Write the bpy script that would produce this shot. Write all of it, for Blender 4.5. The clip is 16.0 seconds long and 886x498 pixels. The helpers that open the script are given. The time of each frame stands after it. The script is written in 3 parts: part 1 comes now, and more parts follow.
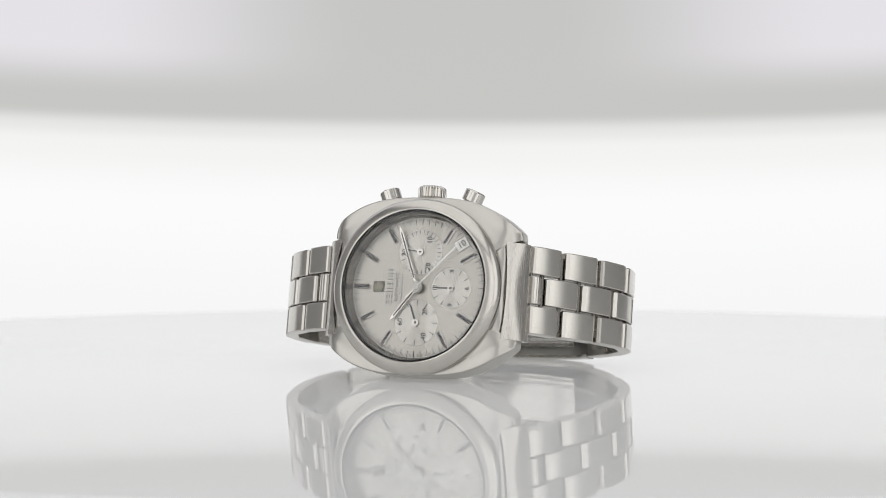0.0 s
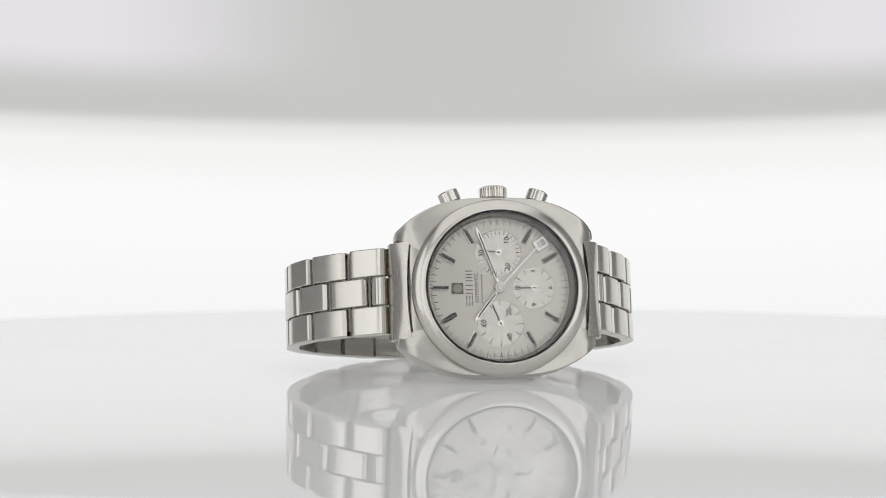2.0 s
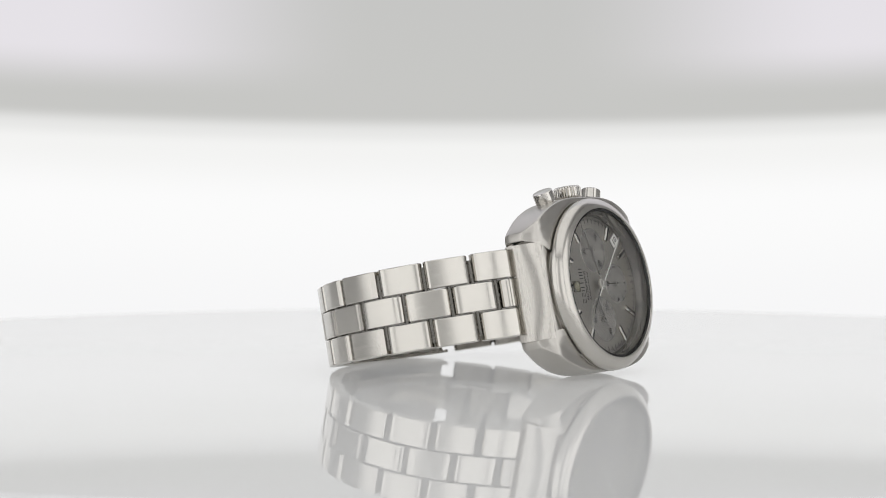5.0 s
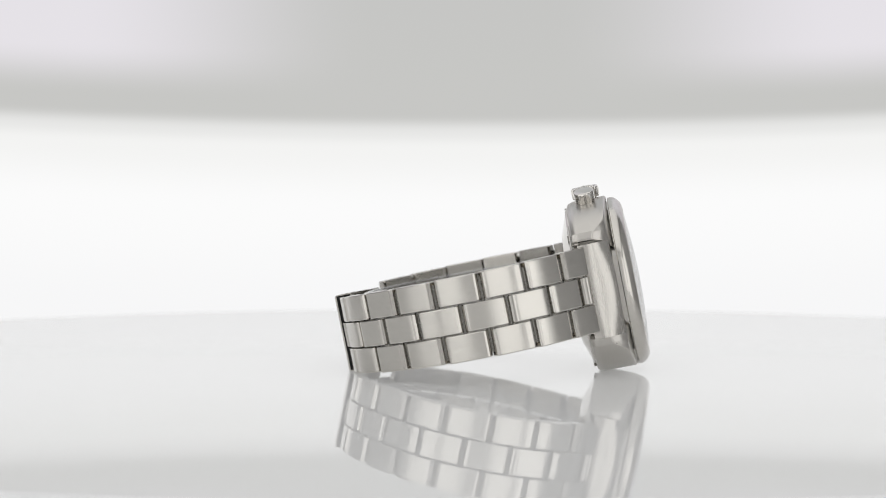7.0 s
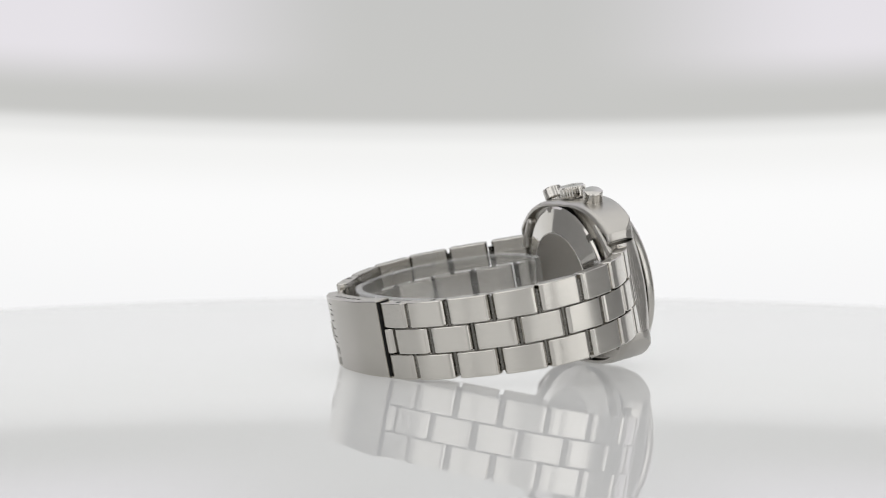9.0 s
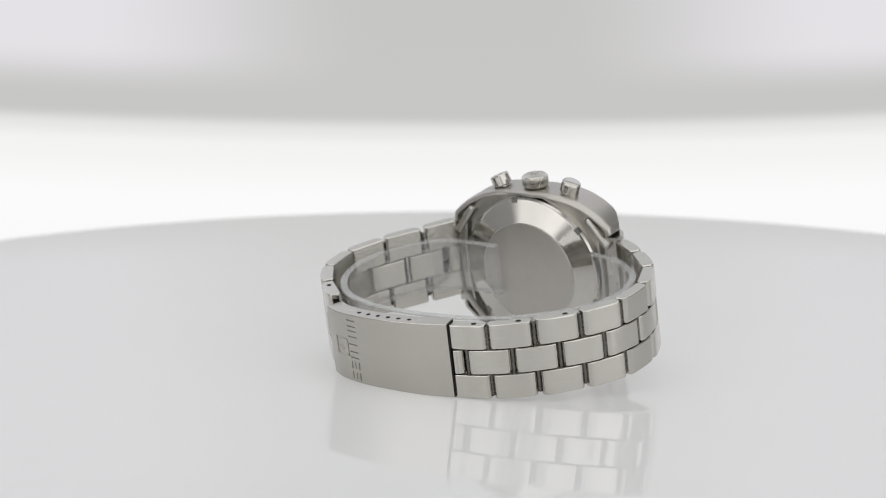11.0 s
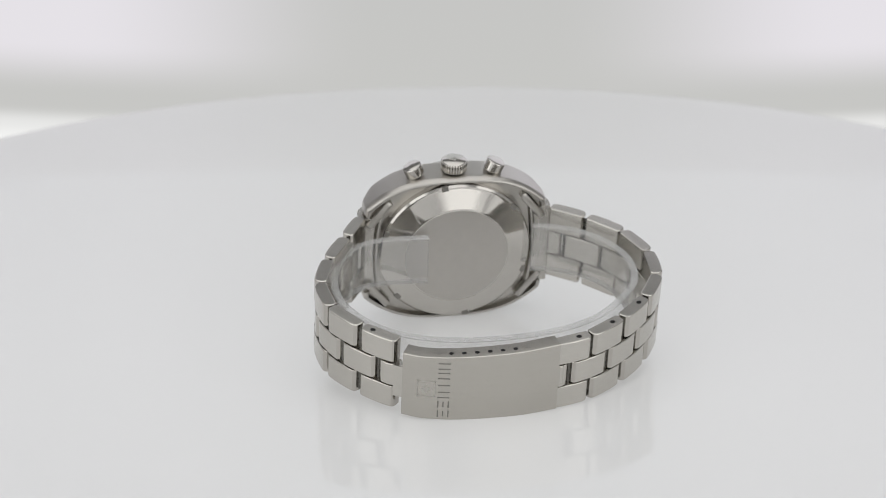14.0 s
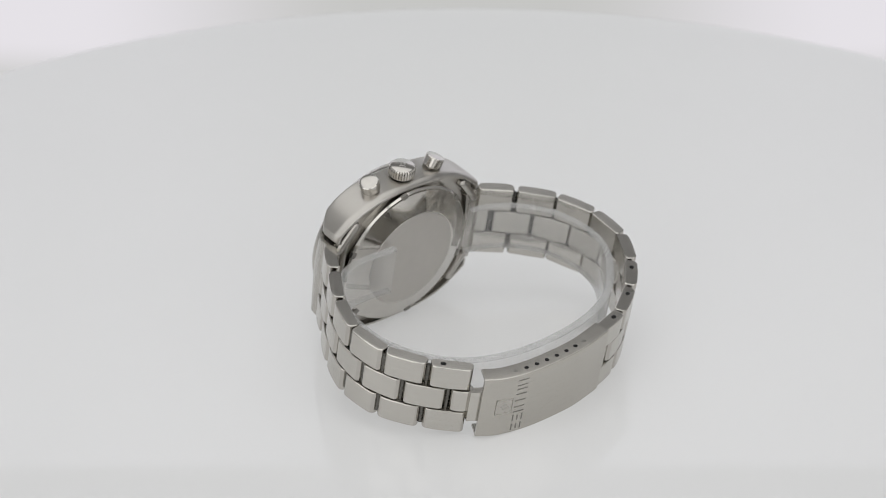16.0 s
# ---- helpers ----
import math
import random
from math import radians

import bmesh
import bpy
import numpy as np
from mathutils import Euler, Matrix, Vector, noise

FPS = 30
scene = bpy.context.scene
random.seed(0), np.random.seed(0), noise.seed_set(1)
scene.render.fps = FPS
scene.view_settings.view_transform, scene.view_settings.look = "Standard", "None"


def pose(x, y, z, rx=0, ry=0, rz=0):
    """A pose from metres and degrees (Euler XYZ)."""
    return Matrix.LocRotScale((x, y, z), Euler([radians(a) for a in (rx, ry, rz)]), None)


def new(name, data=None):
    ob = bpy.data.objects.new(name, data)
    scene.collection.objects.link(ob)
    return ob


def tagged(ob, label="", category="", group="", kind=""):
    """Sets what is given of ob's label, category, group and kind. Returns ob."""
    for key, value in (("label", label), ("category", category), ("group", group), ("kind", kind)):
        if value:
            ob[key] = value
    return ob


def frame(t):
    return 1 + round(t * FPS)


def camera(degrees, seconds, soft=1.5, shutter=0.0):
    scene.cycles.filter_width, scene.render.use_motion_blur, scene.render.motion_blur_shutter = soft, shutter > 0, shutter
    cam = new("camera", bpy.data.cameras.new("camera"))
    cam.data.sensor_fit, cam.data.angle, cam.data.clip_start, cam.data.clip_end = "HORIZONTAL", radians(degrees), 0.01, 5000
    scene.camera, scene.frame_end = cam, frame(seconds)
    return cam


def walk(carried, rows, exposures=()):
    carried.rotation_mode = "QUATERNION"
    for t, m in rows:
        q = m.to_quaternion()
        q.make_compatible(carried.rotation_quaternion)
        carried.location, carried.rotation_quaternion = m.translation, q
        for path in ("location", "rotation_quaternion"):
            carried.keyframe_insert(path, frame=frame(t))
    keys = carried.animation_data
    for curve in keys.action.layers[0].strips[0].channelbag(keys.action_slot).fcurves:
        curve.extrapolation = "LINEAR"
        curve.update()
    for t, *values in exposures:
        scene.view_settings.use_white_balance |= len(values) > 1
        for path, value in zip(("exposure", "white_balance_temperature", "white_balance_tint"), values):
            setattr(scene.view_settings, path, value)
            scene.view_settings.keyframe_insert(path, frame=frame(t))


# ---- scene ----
MM = 0.001
PIVOT_Z = 6.9 * MM            # height of the arm's pivot over the turntable
ARM = (508.7 * MM, 19.36 * MM, -6.84 * MM)   # the camera on its arm: reach, lift, side
# the arm's elevation in degrees, second by second
ELEVATION = [(0.0, 2.15), (4.0, 2.2), (8.0, 2.1), (8.5, 2.2), (9.0, 3.2), (9.5, 4.95), (10.0, 6.8), (10.5, 8.66), (11.0, 10.55),
             (11.5, 12.4), (12.0, 14.25), (12.5, 16.05), (13.0, 17.85), (13.5, 19.6), (14.0, 21.37), (14.5, 23.13),
             (15.0, 24.87), (15.5, 26.59), (16.0, 28.3)]


def arm(degrees):
    """The swing arm that carries camera and backdrop, raised by that many degrees."""
    return pose(0, 0, PIVOT_Z, -degrees)


cam = camera(21.82, 16.0, soft=0.9)
cam.data.dof.use_dof = True
cam.data.dof.focus_distance, cam.data.dof.aperture_fstop = 0.487, 22.0
walk(cam, [(t, arm(a) @ pose(ARM[2], -ARM[0], ARM[1], 90)) for t, a in ELEVATION])

# ---- light: an added, unseen tent of white cloth that glows by emission ----
world = bpy.data.worlds.new("tent_surroundings")
scene.world = world
world.use_nodes = True
world.node_tree.nodes["Background"].inputs[0].default_value = (0.9, 0.95, 1.0, 1)
world.node_tree.nodes["Background"].inputs[1].default_value = 0.05
scene.view_settings.exposure = 0.0
UNDER_GLOW = 0.31              # underlighting of the turntable, given as its own emission
SIDE_GLOW, FRONT_GLOW, TOP_GLOW = 1.05, 1.05, 0.86


# ---- materials ----
def material(name):
    m = bpy.data.materials.new(name)
    m.use_nodes = True
    return m, m.node_tree.nodes, m.node_tree.links, m.node_tree.nodes["Principled BSDF"]


def node(nodes, kind, **values):
    n = nodes.new(kind)
    for k, v in values.items():
        n.inputs[k].default_value = v
    return n


def steel(name, colour, rough, stretch=(200, 6000, 6000), relief=0.0, spread=0.1, smudge=0.5, tone=0.05, across=""):
    """Stainless steel; stretch gives the brushing's scale along the three axes of the part, across the axis that it runs along."""
    m, nodes, links, p = material(name)
    p.inputs["Metallic"].default_value = 1
    at = nodes.new("ShaderNodeTexCoord")
    mp = node(nodes, "ShaderNodeMapping", Scale=stretch)
    links.new(at.outputs["Object"], mp.inputs[0])
    grain = node(nodes, "ShaderNodeTexNoise", Scale=1.0, Detail=4)
    links.new(mp.outputs[0], grain.inputs["Vector"])
    blot = node(nodes, "ShaderNodeTexNoise", Scale=160.0, Detail=3)
    links.new(at.outputs["Object"], blot.inputs["Vector"])
    r = node(nodes, "ShaderNodeMapRange")
    for k, v in ((1, 0.3), (2, 0.7), (3, rough - spread * 0.5), (4, rough + spread * 0.5)):
        r.inputs[k].default_value = v
    links.new(grain.outputs["Fac"], r.inputs[0])
    r2 = node(nodes, "ShaderNodeMapRange")
    for k, v in ((1, 0.35), (2, 0.75), (3, 0.0), (4, spread * smudge)):
        r2.inputs[k].default_value = v
    links.new(blot.outputs["Fac"], r2.inputs[0])
    add = nodes.new("ShaderNodeMath")
    links.new(r.outputs[0], add.inputs[0])
    links.new(r2.outputs[0], add.inputs[1])
    links.new(add.outputs[0], p.inputs["Roughness"])
    mix = nodes.new("ShaderNodeMix")
    mix.data_type = "RGBA"
    mix.inputs[6].default_value = (*[c * (1 - tone) for c in colour], 1)
    mix.inputs[7].default_value = (*[min(1, c * (1 + tone)) for c in colour], 1)
    links.new(grain.outputs["Fac"], mix.inputs[0])
    links.new(mix.outputs[2], p.inputs["Base Color"])
    if relief:
        b = node(nodes, "ShaderNodeBump", Strength=relief, Distance=0.00004)
        links.new(grain.outputs["Fac"], b.inputs["Height"])
        links.new(b.outputs[0], p.inputs["Normal"])
    if across:
        tan = nodes.new("ShaderNodeTangent")
        tan.direction_type, tan.axis = "RADIAL", across
        links.new(tan.outputs[0], p.inputs["Tangent"])
        p.inputs["Anisotropic"].default_value = 0.8
    return m


def plain(name, colour, rough=0.5, metal=0.0, ior=1.45):
    m, nodes, links, p = material(name)
    at = nodes.new("ShaderNodeTexCoord")
    n = node(nodes, "ShaderNodeTexNoise", Scale=600.0, Detail=3)
    links.new(at.outputs["Object"], n.inputs["Vector"])
    mix = nodes.new("ShaderNodeMix")
    mix.data_type = "RGBA"
    mix.inputs[6].default_value = (*[c * 0.93 for c in colour], 1)
    mix.inputs[7].default_value = (*[min(1, c * 1.05) for c in colour], 1)
    links.new(n.outputs["Fac"], mix.inputs[0])
    links.new(mix.outputs[2], p.inputs["Base Color"])
    p.inputs["Roughness"].default_value = rough
    p.inputs["Metallic"].default_value = metal
    p.inputs["IOR"].default_value = ior
    return m


STEEL = (0.58, 0.56, 0.52)
BRUSHED = steel("brushed_steel", (0.49, 0.472, 0.44), 0.29, (60, 1800, 1800), 0.0, 0.03, 0.6, 0.02)
LINK_STEEL = steel("brushed_link_steel", STEEL, 0.2, (150, 4000, 3200), 0.0, 0.06, 0.5, 0.09, "X")
LINK_END = steel("polished_link_end", (0.52, 0.5, 0.465), 0.08, (300, 300, 300), 0.0, 0.04)
END_STEEL = steel("brushed_end_piece_steel", (0.52, 0.5, 0.465), 0.25, (4000, 4000, 150), 0.0, 0.05, 0.5, 0.06)
CLASP_STEEL = steel("brushed_clasp_steel", (0.52, 0.5, 0.46), 0.2, (30, 700, 1000), 0.0, 0.014, 4.0, 0.03)
POLISHED = steel("polished_steel", (0.58, 0.56, 0.525), 0.06, (300, 300, 300), 0.0, 0.05)
SATIN = steel("satin_bezel_steel", (0.54, 0.52, 0.483), 0.18, (400, 400, 400), 0.0, 0.03)
BACK_SATIN = steel("satin_back_steel", (0.5, 0.48, 0.45), 0.3, (500, 500, 500), 0.0, 0.05, 1.0)
DULL = steel("satin_steel", (0.5, 0.49, 0.46), 0.36, (900, 900, 900), 0.0)
# pin steel darkened to paint the shade in the link gaps
PIN_SHADE = steel("pin_shade_steel", (0.15, 0.145, 0.133), 0.25, (900, 900, 900), 0.0)
# chamfered ring's steel, with its dark reflections put into the colour
DARKENED_RING = steel("darkened_ring_steel", (0.24, 0.228, 0.208), 0.1, (900, 900, 900), 0.0)
# for engraved strokes, the date frame and the painted shade of wrench slots
DARK_STEEL = steel("dark_steel", (0.27, 0.26, 0.24), 0.45, (900, 900, 900), 0.0)
BLACK = plain("black_print", (0.012, 0.012, 0.012), 0.5)
# black of the gasket, and of shade painted for holes and openings
SHADE_GASKET_BLACK = plain("shade_gasket_black", (0.008, 0.008, 0.008), 0.9)
WHITE = plain("white_lacquer", (0.75, 0.75, 0.72), 0.4)
DATE_WHITE = plain("white_date_disc", (0.85, 0.84, 0.8), 0.5)
LUME = plain("dark_olive_inlay", (0.06, 0.056, 0.036), 0.5)
OLIVE = plain("pale_olive_star", (0.21, 0.2, 0.14), 0.5)


def dial_silver(name, rough, strength, colour, turn=0.0):
    """Silvered dial metal with a turned or sunburst grain round its own centre."""
    m, nodes, links, p = material(name)
    p.inputs["Metallic"].default_value = 0.92
    p.inputs["Base Color"].default_value = (*colour, 1)
    p.inputs["Roughness"].default_value = rough
    p.inputs["Anisotropic"].default_value = strength
    p.inputs["Anisotropic Rotation"].default_value = turn
    tan = nodes.new("ShaderNodeTangent")
    tan.direction_type, tan.axis = "RADIAL", "Y"
    links.new(tan.outputs[0], p.inputs["Tangent"])
    at = nodes.new("ShaderNodeTexCoord")
    n = node(nodes, "ShaderNodeTexNoise", Scale=2500.0, Detail=2)
    links.new(at.outputs["Object"], n.inputs["Vector"])
    b = node(nodes, "ShaderNodeBump", Strength=0.05, Distance=0.00002)
    links.new(n.outputs["Fac"], b.inputs["Height"])
    links.new(b.outputs[0], p.inputs["Normal"])
    return m


DIAL = dial_silver("silvered_dial", 0.35, 0.5, (0.42, 0.401, 0.362))
SUBDIAL = dial_silver("turned_silver_subdial", 0.24, 0.95, (0.47, 0.452, 0.418), 0.25)


def see_through(name, haze, tint=(0.7, 0.7, 0.69), rough=0.0, gloss=1.0):
    """Clear solid: light goes through, the surface mirrors more towards grazing angles; haze makes it milky."""
    m, nodes, links, p = material(name)
    p.inputs["Base Color"].default_value = (*tint, 1)
    p.inputs["Roughness"].default_value = 0.6
    p.inputs["Specular IOR Level"].default_value = 0.0
    at = nodes.new("ShaderNodeTexCoord")
    n = node(nodes, "ShaderNodeTexNoise", Scale=90.0, Detail=4)
    links.new(at.outputs["Object"], n.inputs["Vector"])
    r = node(nodes, "ShaderNodeMapRange")
    for k, v in ((1, 0.3), (2, 0.7), (3, haze * 0.75), (4, haze * 1.25)):
        r.inputs[k].default_value = v
    links.new(n.outputs["Fac"], r.inputs[0])
    milky = nodes.new("ShaderNodeMixShader")
    links.new(r.outputs[0], milky.inputs[0])
    links.new(nodes.new("ShaderNodeBsdfTransparent").outputs[0], milky.inputs[1])
    links.new(p.outputs[0], milky.inputs[2])
    lw = node(nodes, "ShaderNodeLayerWeight", Blend=0.5)
    power = nodes.new("ShaderNodeMath")
    power.operation = "POWER"
    power.inputs[1].default_value = 5.0
    links.new(lw.outputs["Facing"], power.inputs[0])
    shine = nodes.new("ShaderNodeMath")
    shine.operation = "MULTIPLY_ADD"
    shine.inputs[1].default_value, shine.inputs[2].default_value = 0.96 * gloss, 0.04 * gloss
    links.new(power.outputs[0], shine.inputs[0])
    mirror = node(nodes, "ShaderNodeBsdfGlossy", Roughness=rough)
    top = nodes.new("ShaderNodeMixShader")
    links.new(shine.outputs[0], top.inputs[0])
    links.new(milky.outputs[0], top.inputs[1])
    links.new(mirror.outputs[0], top.inputs[2])
    links.new(top.outputs[0], nodes["Material Output"].inputs["Surface"])
    return m


CRYSTAL = see_through("watch_crystal", 0.0)
PLASTIC = see_through("clear_plastic", 0.08, rough=0.04)
PLASTIC_EDGE = see_through("milky_plastic_edge", 0.32, (0.6, 0.6, 0.59), rough=0.2)


def acrylic():
    m, nodes, links, p = material("white_gloss_acrylic")
    at = nodes.new("ShaderNodeTexCoord")
    n = node(nodes, "ShaderNodeTexNoise", Scale=9.0, Detail=5)
    links.new(at.outputs["Object"], n.inputs["Vector"])
    mix = nodes.new("ShaderNodeMix")
    mix.data_type = "RGBA"
    mix.inputs[6].default_value = (0.42, 0.422, 0.422, 1)
    mix.inputs[7].default_value = (0.45, 0.452, 0.452, 1)
    links.new(n.outputs["Fac"], mix.inputs[0])
    links.new(mix.outputs[2], p.inputs["Base Color"])
    fine = node(nodes, "ShaderNodeTexNoise", Scale=60.0, Detail=4)
    links.new(at.outputs["Object"], fine.inputs["Vector"])
    r = node(nodes, "ShaderNodeMapRange")
    for k, v in ((1, 0.3), (2, 0.7), (3, 0.008), (4, 0.014)):
        r.inputs[k].default_value = v
    links.new(fine.outputs["Fac"], r.inputs[0])
    p.inputs["Roughness"].default_value = 0.9
    links.new(r.outputs[0], p.inputs["Coat Roughness"])
    p.inputs["Specular IOR Level"].default_value = 0.0
    p.inputs["Coat Weight"].default_value = 0.88
    p.inputs["Coat IOR"].default_value = 1.49
    # underlighting put into the sheet's own emission, with no lamps below
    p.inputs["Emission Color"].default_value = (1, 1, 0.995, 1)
    # lens vignetting painted into that emission: dimmer towards the rim
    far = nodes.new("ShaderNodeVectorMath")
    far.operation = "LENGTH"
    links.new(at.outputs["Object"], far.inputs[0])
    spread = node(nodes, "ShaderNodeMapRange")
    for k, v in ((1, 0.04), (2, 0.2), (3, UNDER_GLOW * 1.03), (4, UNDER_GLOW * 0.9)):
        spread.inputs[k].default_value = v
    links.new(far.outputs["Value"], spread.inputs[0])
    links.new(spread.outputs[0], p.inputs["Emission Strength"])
    return m


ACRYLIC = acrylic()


def cloth(name, base, peak, centre, half, soft):
    """White tent cloth; its emission is painted as a field of that centre and half size (metres) with a soft rim."""
    m, nodes, links, p = material(name)
    at = nodes.new("ShaderNodeTexCoord")
    sep = nodes.new("ShaderNodeSeparateXYZ")
    links.new(at.outputs["Object"], sep.inputs[0])
    last = None
    for axis in range(3):
        if half[axis] is None:
            continue
        off = nodes.new("ShaderNodeMath")
        off.operation = "SUBTRACT"
        off.inputs[1].default_value = centre[axis]
        links.new(sep.outputs[axis], off.inputs[0])
        ab = nodes.new("ShaderNodeMath")
        ab.operation = "ABSOLUTE"
        links.new(off.outputs[0], ab.inputs[0])
        r = node(nodes, "ShaderNodeMapRange")
        r.interpolation_type = "SMOOTHSTEP"
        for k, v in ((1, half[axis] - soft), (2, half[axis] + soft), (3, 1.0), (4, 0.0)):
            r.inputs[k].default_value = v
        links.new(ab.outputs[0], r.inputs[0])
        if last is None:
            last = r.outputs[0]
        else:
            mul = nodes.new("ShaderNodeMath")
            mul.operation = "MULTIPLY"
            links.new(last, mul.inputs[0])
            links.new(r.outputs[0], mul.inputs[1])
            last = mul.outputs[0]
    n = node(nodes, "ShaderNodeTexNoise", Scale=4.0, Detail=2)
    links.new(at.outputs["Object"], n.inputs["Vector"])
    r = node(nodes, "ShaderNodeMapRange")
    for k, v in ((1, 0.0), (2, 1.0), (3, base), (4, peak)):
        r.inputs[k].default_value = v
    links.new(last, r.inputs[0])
    r2 = node(nodes, "ShaderNodeMapRange")
    for k, v in ((1, 0.3), (2, 0.7), (3, 0.92), (4, 1.08)):
        r2.inputs[k].default_value = v
    links.new(n.outputs["Fac"], r2.inputs[0])
    mul = nodes.new("ShaderNodeMath")
    mul.operation = "MULTIPLY"
    links.new(r.outputs[0], mul.inputs[0])
    links.new(r2.outputs[0], mul.inputs[1])
    p.inputs["Base Color"].default_value = (0.4, 0.4, 0.4, 1)
    p.inputs["Roughness"].default_value = 0.9
    p.inputs["Emission Color"].default_value = (1, 0.998, 0.995, 1)
    links.new(mul.outputs[0], p.inputs["Emission Strength"])
    return m


def ramp_material():
    """The backdrop: brightness painted as emission, white below, dimmer above, with lens blur as a soft fall-off."""
    m, nodes, links, p = material("backdrop_painted_glow")
    at = nodes.new("ShaderNodeTexCoord")
    sep = nodes.new("ShaderNodeSeparateXYZ")
    links.new(at.outputs["Object"], sep.inputs[0])
    # a slow bow of the seam towards both sides
    sq = nodes.new("ShaderNodeMath")
    sq.operation = "POWER"
    ab = nodes.new("ShaderNodeMath")
    ab.operation = "ABSOLUTE"
    links.new(sep.outputs[0], ab.inputs[0])
    links.new(ab.outputs[0], sq.inputs[0])
    sq.inputs[1].default_value = 2.0
    bow = nodes.new("ShaderNodeMath")
    bow.operation = "MULTIPLY_ADD"
    links.new(sq.outputs[0], bow.inputs[0])
    bow.inputs[1].default_value = -0.15
    links.new(sep.outputs[2], bow.inputs[2])
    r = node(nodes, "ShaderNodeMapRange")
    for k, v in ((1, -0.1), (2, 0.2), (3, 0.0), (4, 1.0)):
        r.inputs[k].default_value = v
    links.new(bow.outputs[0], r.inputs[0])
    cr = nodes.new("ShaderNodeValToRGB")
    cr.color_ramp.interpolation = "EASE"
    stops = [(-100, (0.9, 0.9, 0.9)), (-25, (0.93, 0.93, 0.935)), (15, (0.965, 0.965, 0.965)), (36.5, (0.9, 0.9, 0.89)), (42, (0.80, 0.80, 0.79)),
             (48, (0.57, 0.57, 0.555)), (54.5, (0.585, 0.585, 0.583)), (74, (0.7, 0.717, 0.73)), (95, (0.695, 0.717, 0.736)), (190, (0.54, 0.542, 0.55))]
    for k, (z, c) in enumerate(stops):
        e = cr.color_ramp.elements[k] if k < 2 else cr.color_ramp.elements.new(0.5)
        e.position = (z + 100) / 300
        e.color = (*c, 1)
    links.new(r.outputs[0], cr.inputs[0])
    # pale lilac brightening painted into the emission at both upper sides
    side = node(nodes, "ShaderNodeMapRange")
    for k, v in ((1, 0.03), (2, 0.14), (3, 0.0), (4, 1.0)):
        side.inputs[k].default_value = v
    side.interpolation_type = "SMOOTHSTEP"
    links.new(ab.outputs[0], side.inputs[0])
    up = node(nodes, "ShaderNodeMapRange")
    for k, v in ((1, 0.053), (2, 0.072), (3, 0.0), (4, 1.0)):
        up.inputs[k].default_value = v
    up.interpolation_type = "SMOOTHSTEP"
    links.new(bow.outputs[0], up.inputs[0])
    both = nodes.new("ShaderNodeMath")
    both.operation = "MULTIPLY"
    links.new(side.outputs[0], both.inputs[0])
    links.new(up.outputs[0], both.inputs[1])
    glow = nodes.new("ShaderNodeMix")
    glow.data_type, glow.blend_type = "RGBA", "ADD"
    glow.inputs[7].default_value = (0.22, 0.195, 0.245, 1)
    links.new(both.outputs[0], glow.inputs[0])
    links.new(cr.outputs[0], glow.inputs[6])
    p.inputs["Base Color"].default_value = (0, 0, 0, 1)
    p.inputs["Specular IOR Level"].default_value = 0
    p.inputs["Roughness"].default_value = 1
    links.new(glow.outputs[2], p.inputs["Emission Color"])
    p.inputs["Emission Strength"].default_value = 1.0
    return m


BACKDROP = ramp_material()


# ---- mesh helpers; lengths in millimetres ----
def part(name, bm, mat, parent=None, label="", smooth=None, at=None):
    bmesh.ops.recalc_face_normals(bm, faces=bm.faces)
    me = bpy.data.meshes.new(name)
    bm.to_mesh(me)
    bm.free()
    me.transform(Matrix.Scale(MM, 4))
    me.materials.append(mat)
    if smooth is not None:
        for f in me.polygons:
            f.use_smooth = True
        me.set_sharp_from_angle(angle=radians(smooth))
    ob = new(name, me)
    if smooth is not None:
        even = ob.modifiers.new("even_normals", "WEIGHTED_NORMAL")
        even.keep_sharp, even.weight, even.thresh = True, 100, 0.01
    if parent is not None:
        ob.parent = parent
    if at is not None:
        ob.matrix_basis = at
    return tagged(ob, label)


def again(ob, m, parent):
    """Another object on the same mesh."""
    o = new(ob.name.split(".")[0], ob.data)
    o.parent, o.matrix_basis = parent, m
    return o


def mm(x, y, z, rx=0, ry=0, rz=0):
    return pose(x * MM, y * MM, z * MM, rx, ry, rz)


def skin(bm, loops, closed=True, caps=True):
    """A skin over loops of points with equal counts."""
    rows = [[bm.verts.new(p) for p in loop] for loop in loops]
    n = len(rows[0])
    for a, b in zip(rows, rows[1:]):
        for i in range(n if closed else n - 1):
            j = (i + 1) % n
            bm.faces.new((a[i], a[j], b[j], b[i]))
    if caps:
        bm.faces.new(rows[0])
        bm.faces.new(rows[-1][::-1])
    return rows


def lathe(profile, n=96, caps=True):
    """Turned round the y axis: profile of (radius, y)."""
    bm = bmesh.new()
    loops = [[(r * math.cos(2 * math.pi * k / n), y, r * math.sin(2 * math.pi * k / n)) for k in range(n)] for r, y in profile]
    skin(bm, loops, True, caps)
    return bm


def ring(profile, n=96):
    """A closed ring turned round the y axis."""
    return lathe([*profile, profile[0]], n, False)


def bar(x0, x1, y0, y1, z0, z1, bevel=0.0):
    bm = bmesh.new()
    skin(bm, [[(x0, y0, z), (x1, y0, z), (x1, y1, z), (x0, y1, z)] for z in (z0, z1)])
    if bevel:
        bmesh.ops.bevel(bm, geom=bm.edges[:], offset=bevel, segments=2, affect="EDGES", profile=0.5)
    return bm


